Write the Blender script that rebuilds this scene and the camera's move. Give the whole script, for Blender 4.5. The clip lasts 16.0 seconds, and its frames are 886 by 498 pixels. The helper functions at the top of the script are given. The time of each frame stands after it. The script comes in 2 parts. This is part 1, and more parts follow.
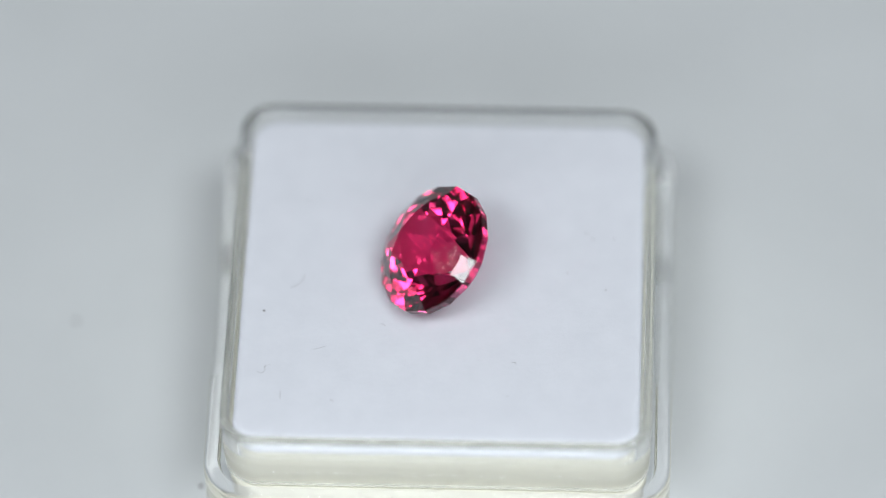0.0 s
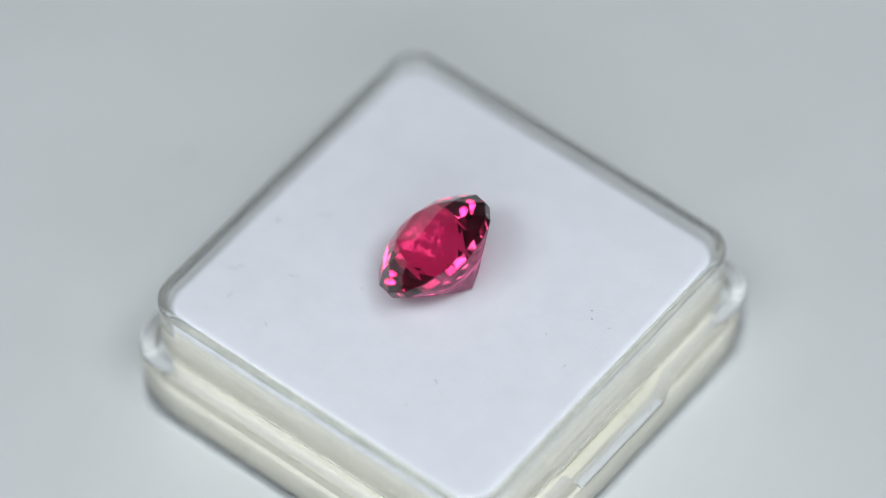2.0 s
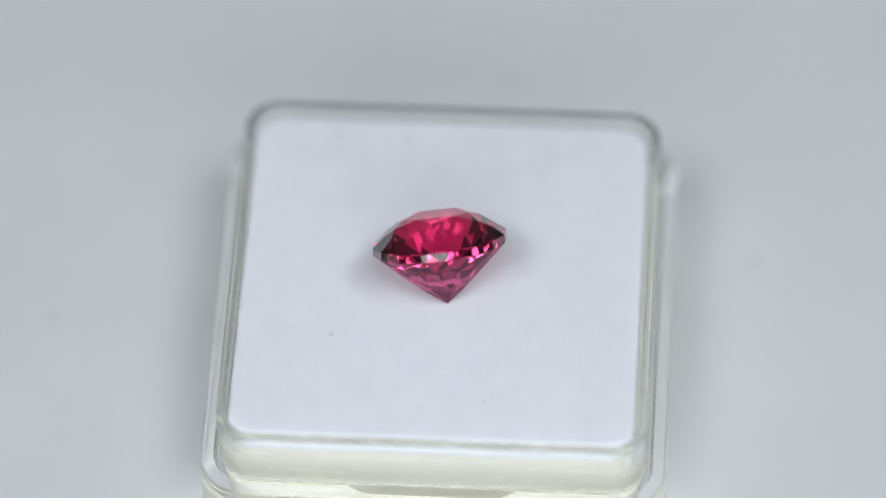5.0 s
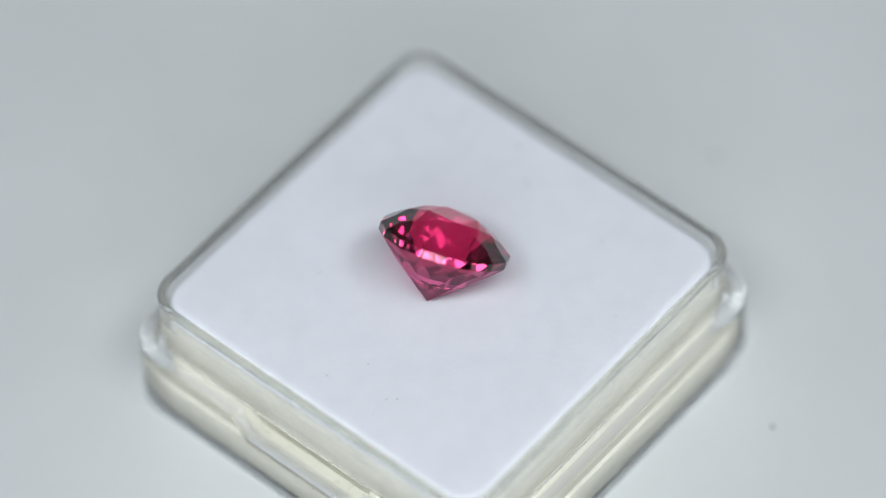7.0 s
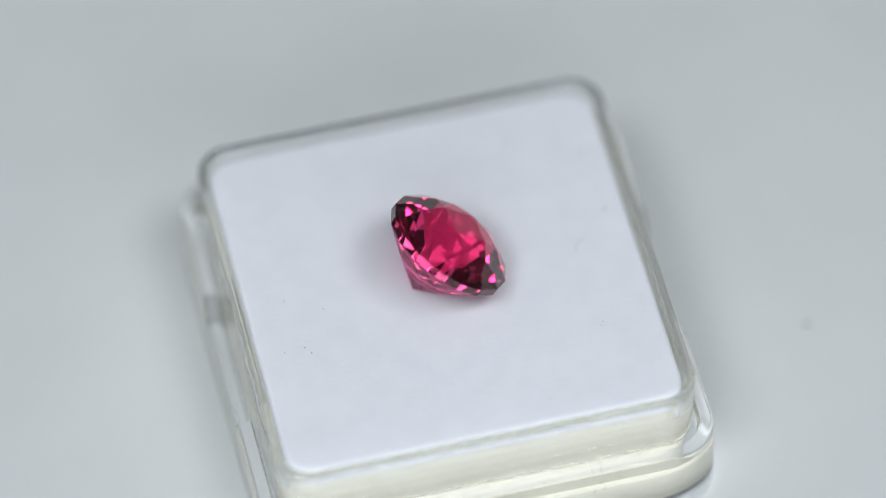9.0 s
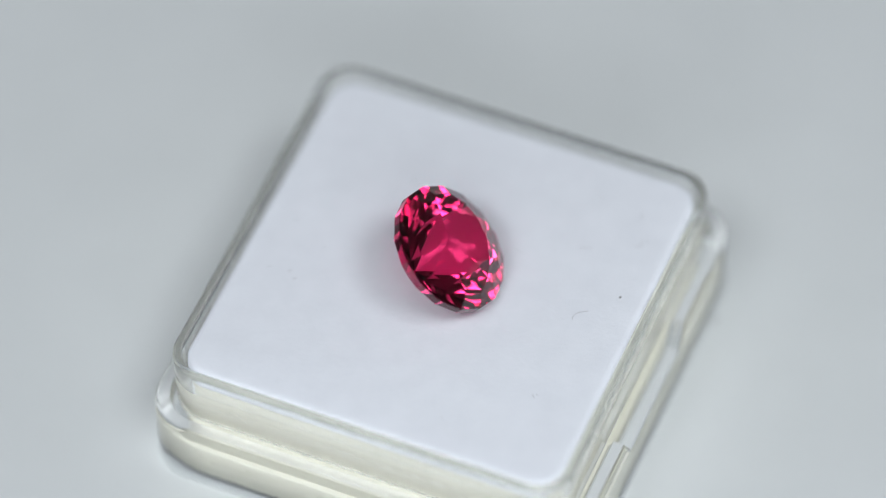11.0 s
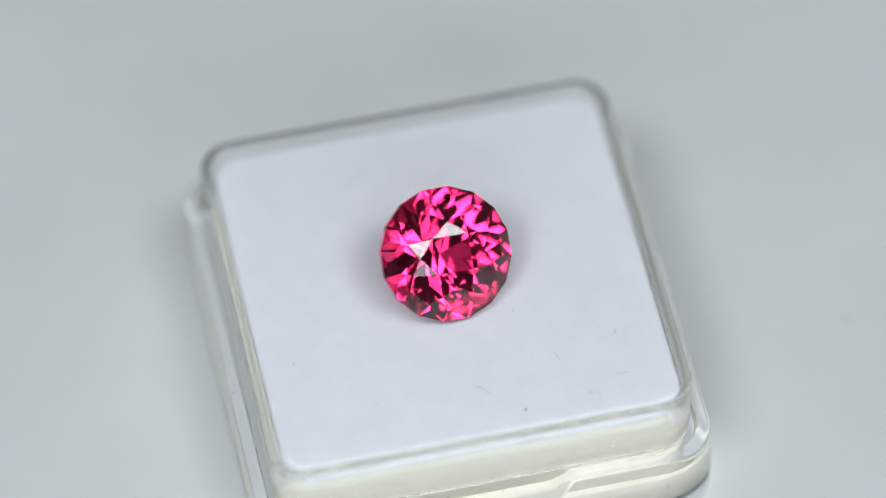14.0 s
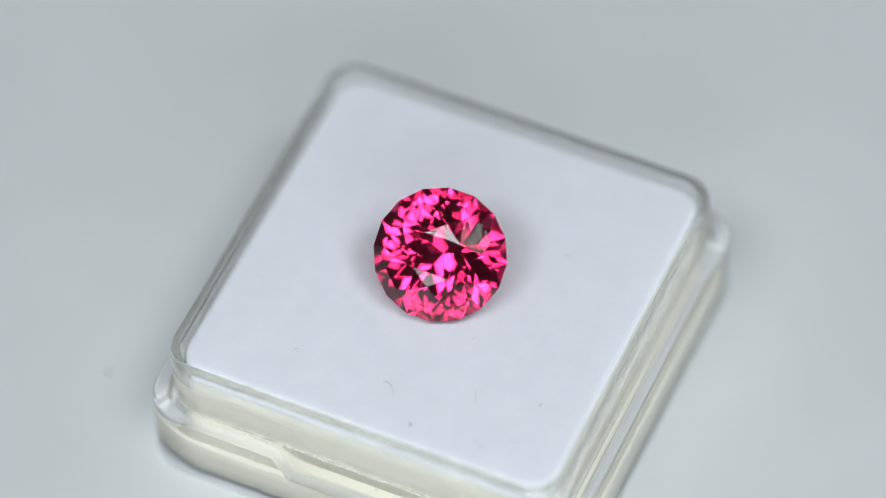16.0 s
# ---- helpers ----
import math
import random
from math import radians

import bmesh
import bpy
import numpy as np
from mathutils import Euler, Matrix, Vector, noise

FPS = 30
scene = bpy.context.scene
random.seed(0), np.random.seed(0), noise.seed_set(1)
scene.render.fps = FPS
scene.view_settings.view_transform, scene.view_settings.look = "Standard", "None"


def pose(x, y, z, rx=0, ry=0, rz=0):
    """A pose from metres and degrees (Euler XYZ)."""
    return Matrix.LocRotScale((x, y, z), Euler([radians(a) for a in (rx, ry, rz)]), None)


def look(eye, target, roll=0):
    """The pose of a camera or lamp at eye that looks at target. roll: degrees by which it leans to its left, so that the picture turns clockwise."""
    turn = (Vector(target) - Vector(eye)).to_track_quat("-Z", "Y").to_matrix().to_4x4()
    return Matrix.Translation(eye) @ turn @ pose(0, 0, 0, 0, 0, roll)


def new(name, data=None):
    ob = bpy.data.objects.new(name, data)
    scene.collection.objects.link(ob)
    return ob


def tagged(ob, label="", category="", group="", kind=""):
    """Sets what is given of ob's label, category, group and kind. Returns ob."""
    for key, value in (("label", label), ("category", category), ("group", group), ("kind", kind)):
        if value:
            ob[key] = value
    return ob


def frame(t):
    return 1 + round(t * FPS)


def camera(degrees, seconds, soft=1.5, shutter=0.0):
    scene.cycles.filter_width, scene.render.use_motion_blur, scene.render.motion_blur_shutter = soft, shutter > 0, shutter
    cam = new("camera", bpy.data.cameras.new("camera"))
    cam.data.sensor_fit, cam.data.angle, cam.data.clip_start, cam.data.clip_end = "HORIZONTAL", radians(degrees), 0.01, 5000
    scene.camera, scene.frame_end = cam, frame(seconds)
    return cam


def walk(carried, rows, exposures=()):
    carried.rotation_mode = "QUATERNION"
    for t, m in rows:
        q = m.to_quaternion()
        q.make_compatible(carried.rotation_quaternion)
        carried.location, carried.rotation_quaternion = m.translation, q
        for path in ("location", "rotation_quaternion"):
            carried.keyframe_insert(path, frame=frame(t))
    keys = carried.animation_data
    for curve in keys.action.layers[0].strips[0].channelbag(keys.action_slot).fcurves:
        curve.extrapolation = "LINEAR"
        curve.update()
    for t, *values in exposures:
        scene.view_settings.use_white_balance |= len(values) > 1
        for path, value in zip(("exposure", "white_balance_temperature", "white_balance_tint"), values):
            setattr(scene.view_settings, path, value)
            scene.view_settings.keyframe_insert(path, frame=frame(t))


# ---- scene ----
# The whole display turns clockwise at an even pace on the turntable, under a
# still close-up camera.
MM = 0.001
TURN_RATE = -18.262      # degrees a second
TURN_START = -0.1
BOX_YAW = -3.48

cam = camera(9.496, 16.0, soft=0.2)
EYE, AIM = (0.0001, -0.2272, 0.3142), (0.0001, 0.03805, -0.03644)
walk(cam, [(0.0, look(EYE, AIM, -1.796)), (16.0, look(EYE, AIM, -1.796))],
     exposures=[(0.0, 0.0), (16.0, 0.0)])
cam.data.dof.use_dof = True
cam.data.dof.focus_distance = 0.3757
cam.data.dof.aperture_fstop = 8.0

# ---- light ----
world = bpy.data.worlds.new("studio_dark")
scene.world = world
world.use_nodes = True
world.node_tree.nodes["Background"].inputs[0].default_value = (0.02, 0.022, 0.025, 1)
world.node_tree.nodes["Background"].inputs[1].default_value = 1.0


def softbox(name, at, target, sx, sy, power, colour):
    lamp = bpy.data.lights.new(name, "AREA")
    lamp.shape, lamp.size, lamp.size_y = "RECTANGLE", sx, sy
    lamp.energy, lamp.color = power, colour
    ob = new(name, lamp)
    ob.matrix_world = look(at, target)
    return ob


def panel(name, azimuth, elevation, distance, sx, sy, power, colour):
    a, e = radians(azimuth), radians(elevation)
    at = (distance * math.cos(e) * math.cos(a), distance * math.cos(e) * math.sin(a), 0.012 + distance * math.sin(e))
    return softbox(name, at, (0, 0, 0.012), sx, sy, power, colour)


WHITE = (0.91, 0.95, 1.0)
# an arch of bright panels over the lens and a dimmer reflector low in front
panel("panel_left", -132, 56, 0.47, 0.174, 0.13, 0.70, WHITE)
panel("panel_right", -38, 60, 0.47, 0.185, 0.14, 0.775, WHITE)
panel("panel_above", -90, 68, 0.47, 0.15, 0.08, 0.38, WHITE)
panel("reflector_front", -88, 31, 0.47, 0.50, 0.11, 0.63, WHITE)


# ---- materials ----
def material(name):
    m = bpy.data.materials.new(name)
    m.use_nodes = True
    nt = m.node_tree
    return m, nt, nt.nodes["Principled BSDF"]


def node(nt, kind, **inputs):
    n = nt.nodes.new(kind)
    for k, v in inputs.items():
        n.inputs[k].default_value = v
    return n


def noise_tex(nt, scale, detail=4.0, rough=0.55):
    tc = nt.nodes.new("ShaderNodeTexCoord")
    n = nt.nodes.new("ShaderNodeTexNoise")
    n.inputs["Scale"].default_value = scale
    n.inputs["Detail"].default_value = detail
    n.inputs["Roughness"].default_value = rough
    nt.links.new(tc.outputs["Object"], n.inputs["Vector"])
    return n


def ramp(nt, src, stops):
    r = nt.nodes.new("ShaderNodeValToRGB")
    r.color_ramp.elements[0].position, r.color_ramp.elements[0].color = stops[0][0], (*stops[0][1], 1)
    r.color_ramp.elements[1].position, r.color_ramp.elements[1].color = stops[-1][0], (*stops[-1][1], 1)
    for p, c in stops[1:-1]:
        e = r.color_ramp.elements.new(p)
        e.color = (*c, 1)
    nt.links.new(src, r.inputs[0])
    return r


def bump(nt, bsdf, src, strength, distance):
    b = nt.nodes.new("ShaderNodeBump")
    b.inputs["Strength"].default_value = strength
    b.inputs["Distance"].default_value = distance
    nt.links.new(src, b.inputs["Height"])
    nt.links.new(b.outputs[0], bsdf.inputs["Normal"])
    return b


def matte(name, dark, light, scale, rough, bump_scale=0, bump_d=0.0, strength=0.4, spec=0.5, fine=0):
    m, nt, b = material(name)
    n = noise_tex(nt, scale)
    r = ramp(nt, n.outputs["Fac"], [(0.3, dark), (0.7, light)])
    nt.links.new(r.outputs[0], b.inputs["Base Color"])
    b.inputs["Roughness"].default_value = rough
    b.inputs["Specular IOR Level"].default_value = spec
    if bump_scale:
        n2 = noise_tex(nt, bump_scale, 6.0, 0.65)
        bump(nt, b, n2.outputs["Fac"], strength, bump_d)
    return m


TURNTABLE = matte("satin_white_plastic", (0.640, 0.668, 0.668), (0.680, 0.708, 0.708), 60, 0.42, 900, 0.00004, 0.15)
PAPER = matte("white_pad_top", (0.735, 0.760, 0.805), (0.77, 0.795, 0.84), 500, 0.9, 2600, 0.00006, 0.5, 0.2)


def foam_material():
    """Cream cut foam: faint level streaks, fine pores and a little grime."""
    m, nt, b = material("cream_foam")
    tc = nt.nodes.new("ShaderNodeTexCoord")
    mp = nt.nodes.new("ShaderNodeMapping")
    mp.inputs["Scale"].default_value = (40, 40, 1100)
    st = nt.nodes.new("ShaderNodeTexNoise")
    st.inputs["Scale"].default_value, st.inputs["Detail"].default_value = 1.0, 3.0
    nt.links.new(tc.outputs["Object"], mp.inputs["Vector"])
    nt.links.new(mp.outputs[0], st.inputs["Vector"])
    base = ramp(nt, st.outputs["Fac"], [(0.3, (0.53, 0.523, 0.44)), (0.5, (0.575, 0.57, 0.485)), (0.75, (0.60, 0.595, 0.515))])
    pores = noise_tex(nt, 1600, 5, 0.7)
    grime = ramp(nt, pores.outputs["Fac"], [(0.30, (0.45, 0.42, 0.36)), (0.40, (1, 1, 1))])
    mix = nt.nodes.new("ShaderNodeMix")
    mix.data_type, mix.blend_type = "RGBA", "MULTIPLY"
    mix.inputs[0].default_value = 0.5
    nt.links.new(base.outputs[0], mix.inputs[6])
    nt.links.new(grime.outputs[0], mix.inputs[7])
    nt.links.new(mix.outputs[2], b.inputs["Base Color"])
    b.inputs["Roughness"].default_value = 0.95
    b.inputs["Specular IOR Level"].default_value = 0.1
    fine = noise_tex(nt, 3500, 5, 0.65)
    bump(nt, b, fine.outputs["Fac"], 0.6, 0.0001)
    return m


FOAM = foam_material()
WALL = matte("pale_room_wall", (0.62, 0.625, 0.63), (0.67, 0.675, 0.68), 2, 0.9)
TABLE = matte("white_table", (0.6, 0.6, 0.6), (0.66, 0.66, 0.66), 6, 0.5)
LINT = matte("dark_lint", (0.16, 0.15, 0.15), (0.30, 0.29, 0.29), 900, 0.9)
DUST = matte("grey_dust", (0.30, 0.30, 0.30), (0.45, 0.45, 0.45), 900, 0.9)


def acrylic(name, clear, tint=(0.985, 0.99, 0.985, 1)):
    m, nt, b = material(name)
    b.inputs["Base Color"].default_value = tint
    b.inputs["Transmission Weight"].default_value = clear
    b.inputs["IOR"].default_value = 1.49
    n = noise_tex(nt, 260, 3)
    r = ramp(nt, n.outputs["Fac"], [(0.35, (0.0,) * 3), (0.75, (0.09,) * 3)])
    nt.links.new(r.outputs[0], b.inputs["Roughness"])
    n2 = noise_tex(nt, 700, 4)
    bump(nt, b, n2.outputs["Fac"], 0.12, 0.00006)
    return m


def gem_stone(name, colour):
    m, nt, b = material(name)
    b.inputs["Base Color"].default_value = colour
    b.inputs["Transmission Weight"].default_value = 1.0
    b.inputs["IOR"].default_value = 1.76
    b.inputs["Roughness"].default_value = 0.0
    return m


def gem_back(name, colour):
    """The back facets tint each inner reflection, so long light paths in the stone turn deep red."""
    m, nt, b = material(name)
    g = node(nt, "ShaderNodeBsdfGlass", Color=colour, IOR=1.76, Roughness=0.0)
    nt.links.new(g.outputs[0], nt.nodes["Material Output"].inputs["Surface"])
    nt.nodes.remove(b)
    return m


# EDGE and LID_EDGE: milky scuffs plus painted brightness of light guided through the plastic
ACRYLIC, EDGE, GEM = acrylic("clear_acrylic", 0.965), acrylic("scuffed_and_lightened_edge", 0.87, (0.92, 0.96, 0.99, 1)), gem_stone("pink_red_gem", (0.97, 0.105, 0.32, 1))
# painted paler than the crown, in place of absorption along the light's path
GEM_BACK = gem_back("gem_back_path_tint", (0.96, 0.46, 0.63, 1))
LID_EDGE = acrylic("worn_and_lightened_edge", 0.76)


# ---- mesh helpers ----
def part(name, bm, mat, parent=None, label="", sharp=None, outward=True):
    me = bpy.data.meshes.new(name)
    if outward:
        bmesh.ops.recalc_face_normals(bm, faces=bm.faces)
    for f in bm.faces:
        f.smooth = sharp is not None
    bm.to_mesh(me)
    bm.free()
    me.materials.append(mat)
    if sharp is not None:
        me.set_sharp_from_angle(angle=radians(sharp))
    ob = new(name, me)
    ob.parent = parent
    if label:
        ob["label"] = label
    return ob


def thing(name, label, category, group="", kind=""):
    return tagged(new(name), label, category, group, kind)


def outline(half, radius, stops, corner=10):
    """A rounded square as (x, y, side) points; stops: places along each side."""
    pts = []
    for k in range(4):
        a0 = k * math.pi / 2
        rot = Matrix.Rotation(a0, 2)
        for s in stops:
            pts.append((*(rot @ Vector((half, s))), k))
        for i in range(corner + 1):
            a = i / corner * math.pi / 2
            p = Vector((half - radius + radius * math.cos(a), half - radius + radius * math.sin(a)))
            pts.append((*(rot @ p), -1))
    return pts


def loft(rings, closed_ends=True):
    bm = bmesh.new()
    rows = [[bm.verts.new(p) for p in ring] for ring in rings]
    n = len(rows[0])
    for a, b in zip(rows, rows[1:]):
        for i in range(n):
            bm.faces.new((a[i], a[(i + 1) % n], b[(i + 1) % n], b[i]))
    if closed_ends:
        bm.faces.new(rows[0])
        bm.faces.new(rows[-1])
    return bm


STOPS = [x * MM for x in (-11.0, -9.0, -7.0, -6.2, -5.8, -5.2, -4.6, -4.2, -2.5, 0, 2.5, 4.2, 4.6, 5.2, 5.8, 6.2, 7.0, 9.0, 11.0)]


def smoothstep(x):
    x = min(1.0, max(0.0, x))
    return x * x * (3 - 2 * x)


# ---- the studio ----
def studio():
    half, high, t, base = 1.0, 1.3, 0.1, -0.75

    def slab(name, x0, x1, y0, y1, z0, z1, mat):
        bm = bmesh.new()
        bmesh.ops.create_cube(bm, size=1.0, matrix=Matrix.Translation(((x0 + x1) / 2, (y0 + y1) / 2, (z0 + z1) / 2))
                              @ Matrix.Diagonal((x1 - x0, y1 - y0, z1 - z0, 1)))
        return tagged(part(name, bm, mat), kind="structure")
    slab("floor", -half, half, -half, half, base - t, base, WALL)
    slab("ceiling", -half, half, -half, half, high, high + t, WALL)
    slab("wall_north", -half - t, half + t, half, half + t, base - t, high + t, WALL)
    slab("wall_south", -half - t, half + t, -half - t, -half, base - t, high + t, WALL)
    slab("wall_east", half, half + t, -half, half, base - t, high + t, WALL)
    slab("wall_west", -half - t, -half, -half, half, base - t, high + t, WALL)

    # the table under the turntable
    table = thing("table", "white studio table carrying the turntable", "table")
    bm = bmesh.new()
    bmesh.ops.create_cube(bm, size=1.0, matrix=Matrix.Translation((0, 0, -0.045)) @ Matrix.Diagonal((1.2, 0.8, 0.03, 1)))
    bmesh.ops.bevel(bm, geom=bm.edges[:], offset=0.004, segments=2, affect="EDGES")
    part("tabletop", bm, TABLE, table)
    for sx in (-0.55, 0.55):
        for sy in (-0.35, 0.35):
            bm = bmesh.new()
            bmesh.ops.create_cone(bm, cap_ends=True, segments=20, radius1=0.022, radius2=0.025, depth=0.69,
                                  matrix=Matrix.Translation((sx, sy, -0.405)))
            part("leg", bm, TABLE, table, sharp=40)


def disc(rings, n=128):
    return loft([[(r * math.cos(2 * math.pi * i / n), r * math.sin(2 * math.pi * i / n), z) for i in range(n)]
                 for r, z in rings])


def turntable():
    ob = thing("turntable", "satin white round turntable under the gem box", "turntable")
    part("plate", disc([(0.139, -0.010), (0.1400, -0.009), (0.1400, -0.001), (0.1395, -0.0003), (0.139, 0.0)]),
         TURNTABLE, ob, sharp=30)
    part("base", disc([(0.11, -0.030), (0.112, -0.029), (0.112, -0.011), (0.11, -0.010)]), TURNTABLE, ob, sharp=30)
    return ob


# ---- the gem box ----
def lid_dip(s, side):
    """How far the rim is cut down along the two sides that carry a snap notch."""
    if side not in (0, 2):
        return 0.0
    return 2.1 * MM * smoothstep((5.9 * MM - abs(s)) / (1.4 * MM))


def square_ring(half, z, radius, dip=0.0, stops=STOPS):
    pts = []
    for x, y, side in outline(half * MM, radius * MM, stops):
        s = y if side in (0, 2) else x
        pts.append((x, y, z * MM - dip * lid_dip(s, side)))
    return pts


PAD_Z = 10.45


def gem_box():
    box = thing("gem_box", "clear acrylic gem box with its lid underneath, on the turntable", "box")
    # the lid, turned over, holds the tray like a saucer
    lid = [square_ring(14.6, 0.0, 2.2), square_ring(16.1, 0.0, 2.8), square_ring(16.32, 0.04, 3.0),
           square_ring(16.44, 0.16, 3.2), square_ring(16.48, 0.36, 3.25), square_ring(16.48, 0.5, 3.25),
           square_ring(16.43, 3.2, 3.25), square_ring(16.43, 5.85, 3.25, 1.0),
           square_ring(16.42, 6.08, 3.25, 1.0), square_ring(16.37, 6.18, 3.2, 1.0), square_ring(16.25, 6.24, 3.1, 1.0),
           square_ring(16.1, 6.25, 3.0, 1.0), square_ring(15.6, 6.25, 2.65, 1.0), square_ring(15.46, 6.22, 2.6, 1.0),
           square_ring(15.39, 6.12, 2.5, 1.0), square_ring(15.36, 5.95, 2.5, 1.0), square_ring(15.34, 5.75, 2.5, 1.0),
           square_ring(15.28, 5.66, 2.5, 1.0), square_ring(15.1, 5.62, 2.4, 1.0), square_ring(13.2, 5.6, 1.6, 1.0),
           square_ring(13.0, 3.0, 1.5), square_ring(12.8, 1.2, 1.4)]
    part("lid", loft(lid), ACRYLIC, box, "clear acrylic lid with a snap notch on two sides", sharp=35)
    # the foam is pressed against the walls; the inner wall runs on inside it
    tray = [square_ring(13.30, 5.68, 1.90), square_ring(14.56, 5.68, 2.20), square_ring(14.84, 5.74, 2.30), square_ring(14.96, 5.9, 2.40),
            square_ring(14.98, 6.1, 2.40), square_ring(15.09, 10.7, 2.50), square_ring(15.09, 10.9, 2.50), square_ring(15.05, 11.08, 2.45),
            square_ring(14.95, 11.18, 2.40), square_ring(14.80, 11.2, 2.30), square_ring(14.66, 11.18, 2.20), square_ring(14.51, 11.1, 2.00),
            square_ring(14.46, 10.92, 2.00), square_ring(14.45, 10.6, 2.00), square_ring(14.36, 8.6, 2.00), square_ring(13.70, 8.4, 1.90),
            square_ring(13.50, 8.0, 1.70), square_ring(13.40, 6.3, 1.70), square_ring(13.20, 6.1, 1.60)]
    part("tray", loft(tray), ACRYLIC, box, "clear acrylic tray with rounded corners", sharp=35)
    # the moulded rims are scuffed, with painted milky white for light caught in them; the clear panes let the light
    # through
    n = len(lid[0])
    # lid rings 1 to 4, the foot bevel, are whitened against its dark refraction
    for ob, rims, mat in ((box.children[0], (1, 2, 3, 4, 10, 11, 12), LID_EDGE), (box.children[1], range(5, 12), EDGE)):
        ob.visible_shadow = False
        ob.data.materials.append(mat)
        for f in ob.data.polygons:
            f.material_index = int(f.index // n in rims)
    # a cream foam block with a white top layer
    fine = [x * 0.4 * MM for x in range(-29, 30)]

    def ragged(half, z, radius, amount):
        pts = []
        for x, y, _ in outline(half * MM, radius * MM, fine, 14):
            k = 1 + amount * noise.noise((x * 1800, y * 1800, z)) + amount * 0.6 * noise.noise((x * 5200, y * 5200, z + 3))
            pts.append((x * k, y * k, z * MM))
        return pts
    foam = part("foam", loft([ragged(14.7, 0.5, 3.0, 0.001), ragged(14.9, 0.65, 3.2, 0.001),
                              ragged(14.9, 3.3, 3.2, 0.001), ragged(14.75, 3.45, 3.0, 0.001), ragged(14.08, 3.5, 1.4, 0.001), ragged(14.1, 6.0, 1.8, 0.001),
                              ragged(14.18, 9.24, 1.95, 0.001), ragged(14.14, 9.28, 1.95, 0.001)]), FOAM, box,
                "cream foam block filling the tray", sharp=60)
    pad = part("pad_top", loft([ragged(14.16, 9.29, 1.95, 0.001), ragged(14.22, 9.45, 1.95, 0.0015), ragged(14.18, 10.28, 1.95, 0.002),
                                ragged(14.02, 10.41, 1.85, 0.004), ragged(13.7, PAD_Z, 1.7, 0.001)]), PAPER, box,
               "soft white top layer of the pad", sharp=60)
    foam.location.y = pad.location.y = -0.08 * MM
    # short loose hairs along the cut edge of the pad
    rng = random.Random(7)
    edge = outline(14.05 * MM, 1.85 * MM, fine, 14)
    verts, faces = [], []
    for i in range(520):
        k = rng.randrange(len(edge))
        (x0, y0, _), (x1, y1, _) = edge[k], edge[(k + 1) % len(edge)]
        u = rng.random()
        root = Vector((x0 + (x1 - x0) * u, y0 + (y1 - y0) * u, rng.uniform(10.25, 10.42) * MM))
        out = Vector((root.x, root.y, 0)).normalized()
        side = Vector((-out.y, out.x, 0))
        way = (out * rng.uniform(0.3, 1.0) + side * rng.uniform(-1, 1) + Vector((0, 0, rng.uniform(-0.2, 0.5)))).normalized()
        long, thick = rng.uniform(0.10, 0.26) * MM, rng.uniform(0.006, 0.012) * MM
        bend = root + way * long * 0.55 + Vector((0, 0, rng.uniform(-0.05, 0.05) * MM))
        tip = root + way * long + side * rng.uniform(-0.06, 0.06) * MM
        b0 = len(verts)
        for p, r in ((root, thick), (bend, thick * 0.8), (tip, thick * 0.3)):
            for a in range(3):
                verts.append(p + side * r * math.cos(a * 2.094) + Vector((0, 0, r * math.sin(a * 2.094))))
        for row in (0, 3):
            for a in range(3):
                n1, n2 = b0 + row + a, b0 + row + (a + 1) % 3
                faces.append((n1, n2, n2 + 3, n1 + 3))
    me = bpy.data.meshes.new("edge_fuzz")
    me.from_pydata(verts, [], faces)
    me.materials.append(PAPER)
    fuzz = tagged(new("edge_fuzz", me), kind="stuff")
    fuzz.parent, fuzz.location.y = box, -0.08 * MM
    return box


# ---- the gem ----
GEM_R, GIRDLE = 4.76 * MM, 0.28 * MM


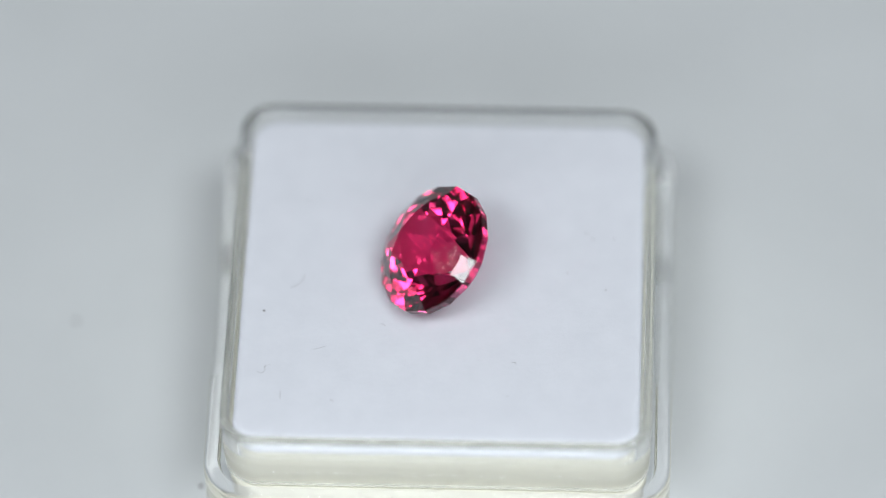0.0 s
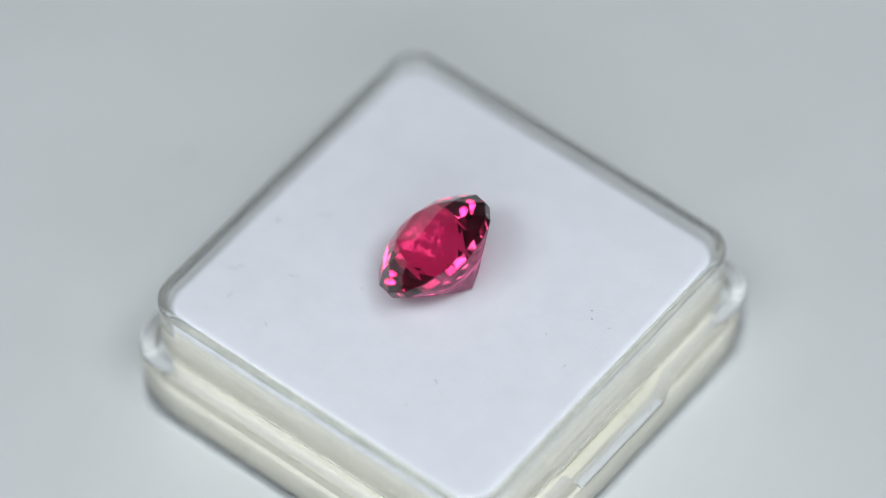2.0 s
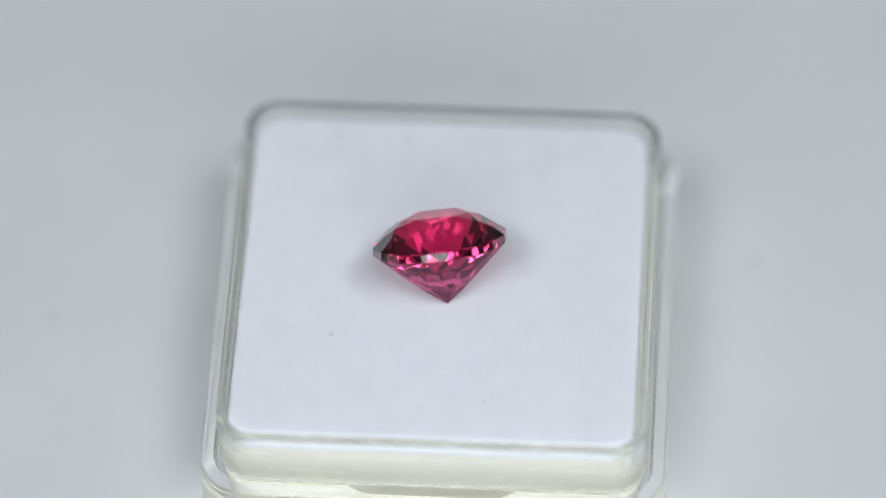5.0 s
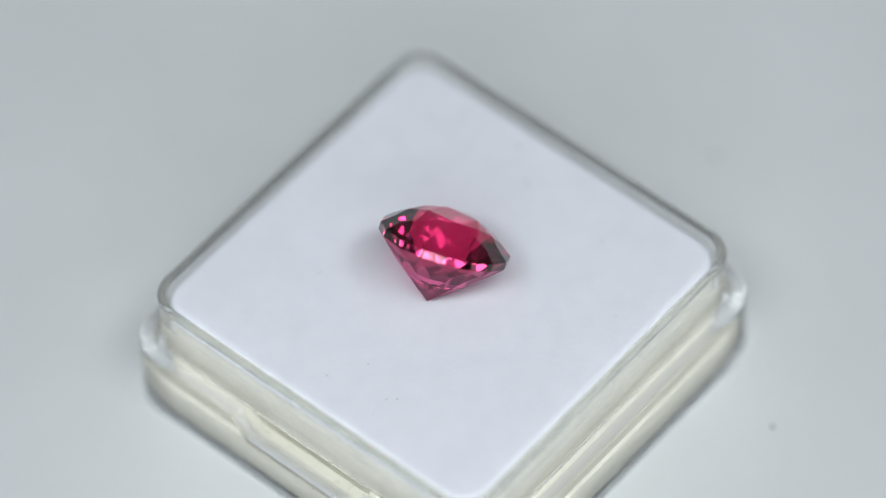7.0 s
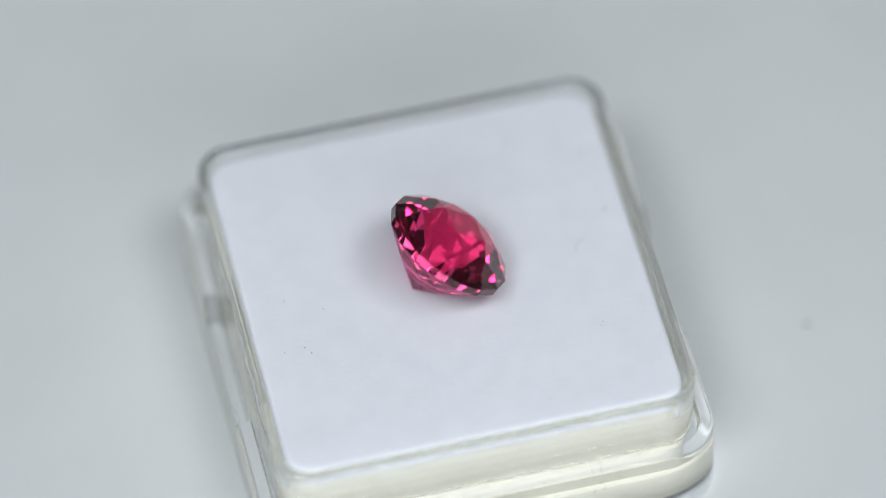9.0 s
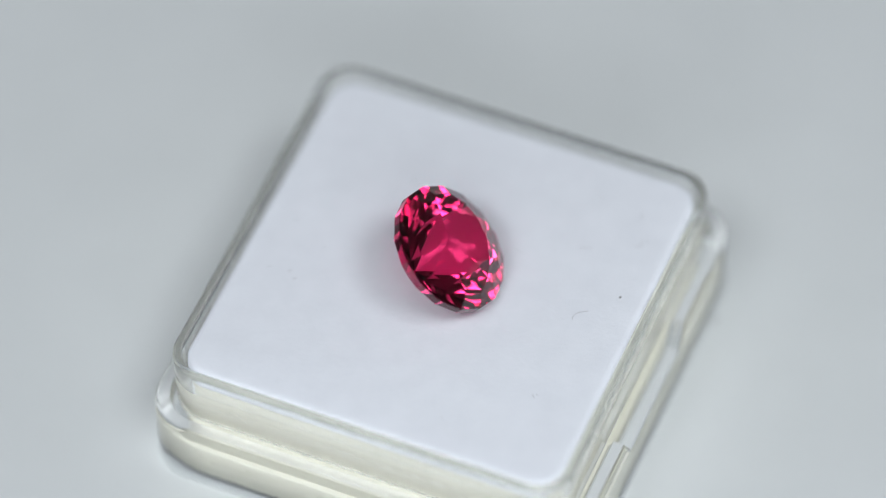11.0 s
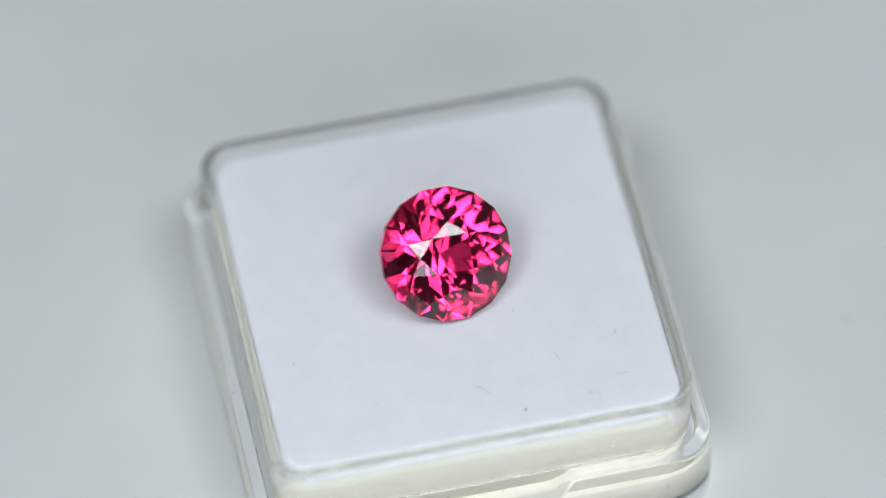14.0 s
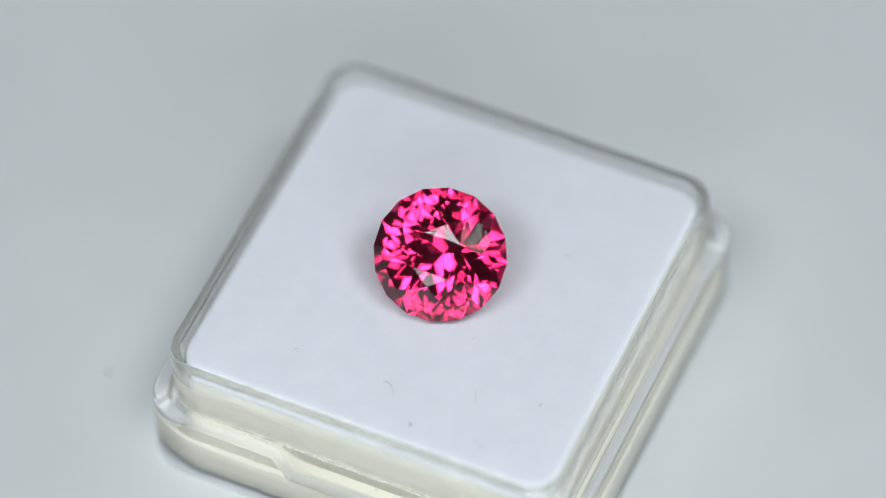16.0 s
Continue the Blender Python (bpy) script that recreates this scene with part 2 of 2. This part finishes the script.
def gem_mesh():
    """Cut from a block, facet by facet: a square table, tiers of crown facets, sixteen girdle sides, and the pavilion."""
    bm = bmesh.new()
    bmesh.ops.create_cube(bm, size=4)

    def cut(point, normal):
        bmesh.ops.bisect_plane(bm, geom=bm.verts[:] + bm.edges[:] + bm.faces[:], dist=1e-6,
                               plane_co=point, plane_no=normal, clear_outer=True)
        rim = [e for e in bm.edges if e.is_boundary]
        if rim:
            bmesh.ops.holes_fill(bm, edges=rim, sides=0)

    def tier(n, offset, angle, r, z, up):
        """n facets that lean by angle and pass r out and z up, in girdle radii."""
        for i in range(n):
            a, t = radians(offset + 360 * i / n), radians(angle)
            cut(Vector((r * math.cos(a), r * math.sin(a), z)),
                Vector((math.sin(t) * math.cos(a), math.sin(t) * math.sin(a), up * math.cos(t))))
    g, top = GIRDLE / GEM_R, 0.44
    tier(16, 0, 90, 0.985, 0, 1)                      # girdle
    tier(16, 0, 38.7, 0.985, g, 1)                    # upper girdle
    tier(4, 0, 29.3, 0.385, top, 1)                   # crown mains, by the corners of the table
    tier(4, 45, 32.0, 0.488, top - 0.038, 1)           # and by the tips of the stars
    tier(8, 22.5, 21.8, 0.356, top, 1)
    tier(4, 45, 10.0, 0.272, top, 1)                   # stars
    cut(Vector((0, 0, top)), Vector((0, 0, 1)))
    r, z = 0.985, -g
    for n, offset, angle, r2 in ((16, 0, 46, 0.80), (16, 11.25, 42.4, 0.50), (8, 0, 40.0, 0)):
        tier(n, offset, angle, r, z, -1)              # pavilion, from the girdle down
        z -= (r - r2) * math.tan(radians(angle))
        r = r2
    bmesh.ops.remove_doubles(bm, verts=bm.verts[:], dist=0.002)
    bmesh.ops.scale(bm, vec=(GEM_R, GEM_R, GEM_R), verts=bm.verts[:])
    return bm


def gemstone():
    ob = thing("gemstone", "round faceted pink-red gemstone tilted on the white pad", "gemstone")
    whole = gem_mesh()
    bmesh.ops.recalc_face_normals(whole, faces=whole.faces)
    for name, low, high in (("table_facet", 0.995, 2), ("crown", 0.1, 0.995), ("girdle", -0.1, 0.1), ("pavilion", -2, -0.1)):
        bm = whole.copy()
        bmesh.ops.delete(bm, geom=[f for f in bm.faces if not low <= f.normal.z < high], context="FACES")
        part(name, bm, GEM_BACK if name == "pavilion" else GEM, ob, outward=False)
    whole.free()
    return ob


GEM_TILT, GEM_AZ, GEM_SPIN = 40.3, 189.8, 34.0
GEM_POSE = (Matrix.Translation((-0.537 * MM, -0.128 * MM, 13.94 * MM)) @ Matrix.Rotation(radians(GEM_AZ), 4, "Z")
            @ Matrix.Rotation(radians(GEM_TILT), 4, "Y") @ Matrix.Rotation(radians(GEM_SPIN), 4, "Z"))


def motions():
    times = [i * 2.0 for i in range(9)]
    for ob, m in TURNING:
        walk(ob, [(t, Matrix.Rotation(radians(TURN_START + TURN_RATE * t), 4, "Z") @ m) for t in times])


# ---- lint and dust ----
def fibre(points, thick):
    """A thin round thread through flat points in millimetres."""
    cu = bpy.data.curves.new("fibre", "CURVE")
    cu.dimensions, cu.bevel_depth, cu.bevel_resolution = "3D", 0.6 * thick * MM, 1
    sp = cu.splines.new("POLY")
    fine = []
    for i in range(len(points) - 1):
        p0, p1, p2, p3 = (Vector(points[min(max(i + k, 0), len(points) - 1)]) for k in (-1, 0, 1, 2))
        for j in range(6):
            u = j / 6
            fine.append(0.5 * (2 * p1 + (p2 - p0) * u + (2 * p0 - 5 * p1 + 4 * p2 - p3) * u * u + (3 * p1 - p0 - 3 * p2 + p3) * u ** 3))
    fine.append(Vector(points[-1]))
    sp.points.add(len(fine) - 1)
    for q, p in zip(sp.points, fine):
        q.co = (p.x * MM, p.y * MM, 0, 1)
    tmp = bpy.data.objects.new("fibre", cu)
    me = bpy.data.meshes.new_from_object(tmp)
    bpy.data.objects.remove(tmp)
    bpy.data.curves.remove(cu)
    me.name = "lint_fibre"
    me.materials.clear()
    me.materials.append(LINT)
    ob = new("lint_fibre", me)
    return tagged(ob, "tiny dark lint fibre lying on the white pad", "lint", "lint on the pad")


def speck(r, label, name, group, mat):
    bm = bmesh.new()
    bmesh.ops.create_icosphere(bm, subdivisions=2, radius=r * MM)
    for v in bm.verts:
        v.co *= 1 + 0.25 * noise.noise(v.co * (1.5 / (r * MM)))
        v.co.z *= 0.45
    return tagged(part(name, bm, mat, sharp=60), label, "dust", group)


FIBRES = [((-12.75, -7.5), ((-0.45, -0.25), (-0.1, -0.35), (0.12, -0.1), (0.05, 0.2), (0.35, 0.32), (0.5, 0.3)), 0.013),
          ((-11.6, -9.8), ((0.03, -0.4), (-0.02, -0.1), (0.03, 0.35)), 0.016),
          ((4.85, -7.7), ((-0.18, 0.08), (0.05, 0.1), (0.15, -0.05), (0.12, -0.16)), 0.017),
          ((11.5, -1.5), ((-0.1, -0.12), (0.08, 0.0), (0.0, 0.14)), 0.016),
          ((-7.95, -10.4), ((-0.2, 0.1), (0.0, 0.02), (0.12, -0.14)), 0.017),
          ((12.3, 3.0), ((-0.08, -0.08), (0.08, 0.1)), 0.017),
          ((-10.0, 0.1), ((-0.75, -0.55), (-0.25, -0.3), (0.05, 0.0), (0.15, 0.35), (0.05, 0.55)), 0.016),
          ((-9.4, 7.45), ((-0.1, 0.12), (0.05, 0.0), (0.1, -0.18)), 0.016),
          ((-4.25, 12.1), ((-0.12, 0.05), (0.1, -0.1)), 0.014),
          ((-4.3, -4.0), ((-0.15, 0.1), (0.05, 0.05), (0.18, -0.12)), 0.013),
          ((-8.85, -5.85), ((-0.42, -0.1), (-0.15, -0.05), (0.2, 0.06), (0.42, 0.17)), 0.012)]
SPECKS = [(-12.7, -2.45, 0.085), (10.8, 3.0, 0.05), (10.4, 3.6, 0.05), (8.9, 0.1, 0.035), (-9.6, 7.2, 0.035), (4.3, -10.5, 0.03)]
GROUND_SPECKS = [(-26.9, 4.8, 0.22), (-9.1, 22.7, 0.18), (-4.5, -29.2, 0.15), (-17.7, -10.2, 0.2)]


# on the moulded rim of the lid, in the box's own directions
RIM_SPECKS = [(15.95, 3.6, 4.17, 0.07), (15.8, 2.9, 4.17, 0.05), (16.1, 1.4, 4.17, 0.05), (-15.9, -3.2, 4.17, 0.06),
              (-16.0, 2.4, 4.17, 0.05), (-3.5, 16.0, 6.27, 0.06), (7.4, -16.0, 6.27, 0.05)]


def dust():
    rows = []
    for x, y, z, r in RIM_SPECKS:
        ob = speck(r, "tiny dark dirt speck on the clear lid rim", "dirt_speck", "dirt on the lid rim", LINT)
        rows.append((ob, Matrix.Rotation(radians(BOX_YAW), 4, "Z") @ Matrix.Translation((x * MM, y * MM, (z + 0.2 * r) * MM))))
    for (x, y), pts, thick in FIBRES:
        rows.append((fibre(pts, thick), Matrix.Translation((x * MM, y * MM, (PAD_Z + 0.012) * MM))))
    for x, y, r in SPECKS:
        ob = speck(r, "tiny dark dust speck on the white pad", "dust_speck", "dust on the pad", LINT)
        rows.append((ob, Matrix.Translation((x * MM, y * MM, (PAD_Z + 0.3 * r) * MM))))
    for x, y, r in GROUND_SPECKS:
        ob = speck(r, "tiny dust speck on the white turntable", "dust_speck", "dust on the turntable", DUST)
        rows.append((ob, Matrix.Translation((x * MM, y * MM, 0.3 * r * MM))))
    return rows


studio()
TURNING = [(turntable(), Matrix.Identity(4)), (gem_box(), Matrix.Rotation(radians(BOX_YAW), 4, "Z")), (gemstone(), GEM_POSE)]
TURNING += dust()
motions()
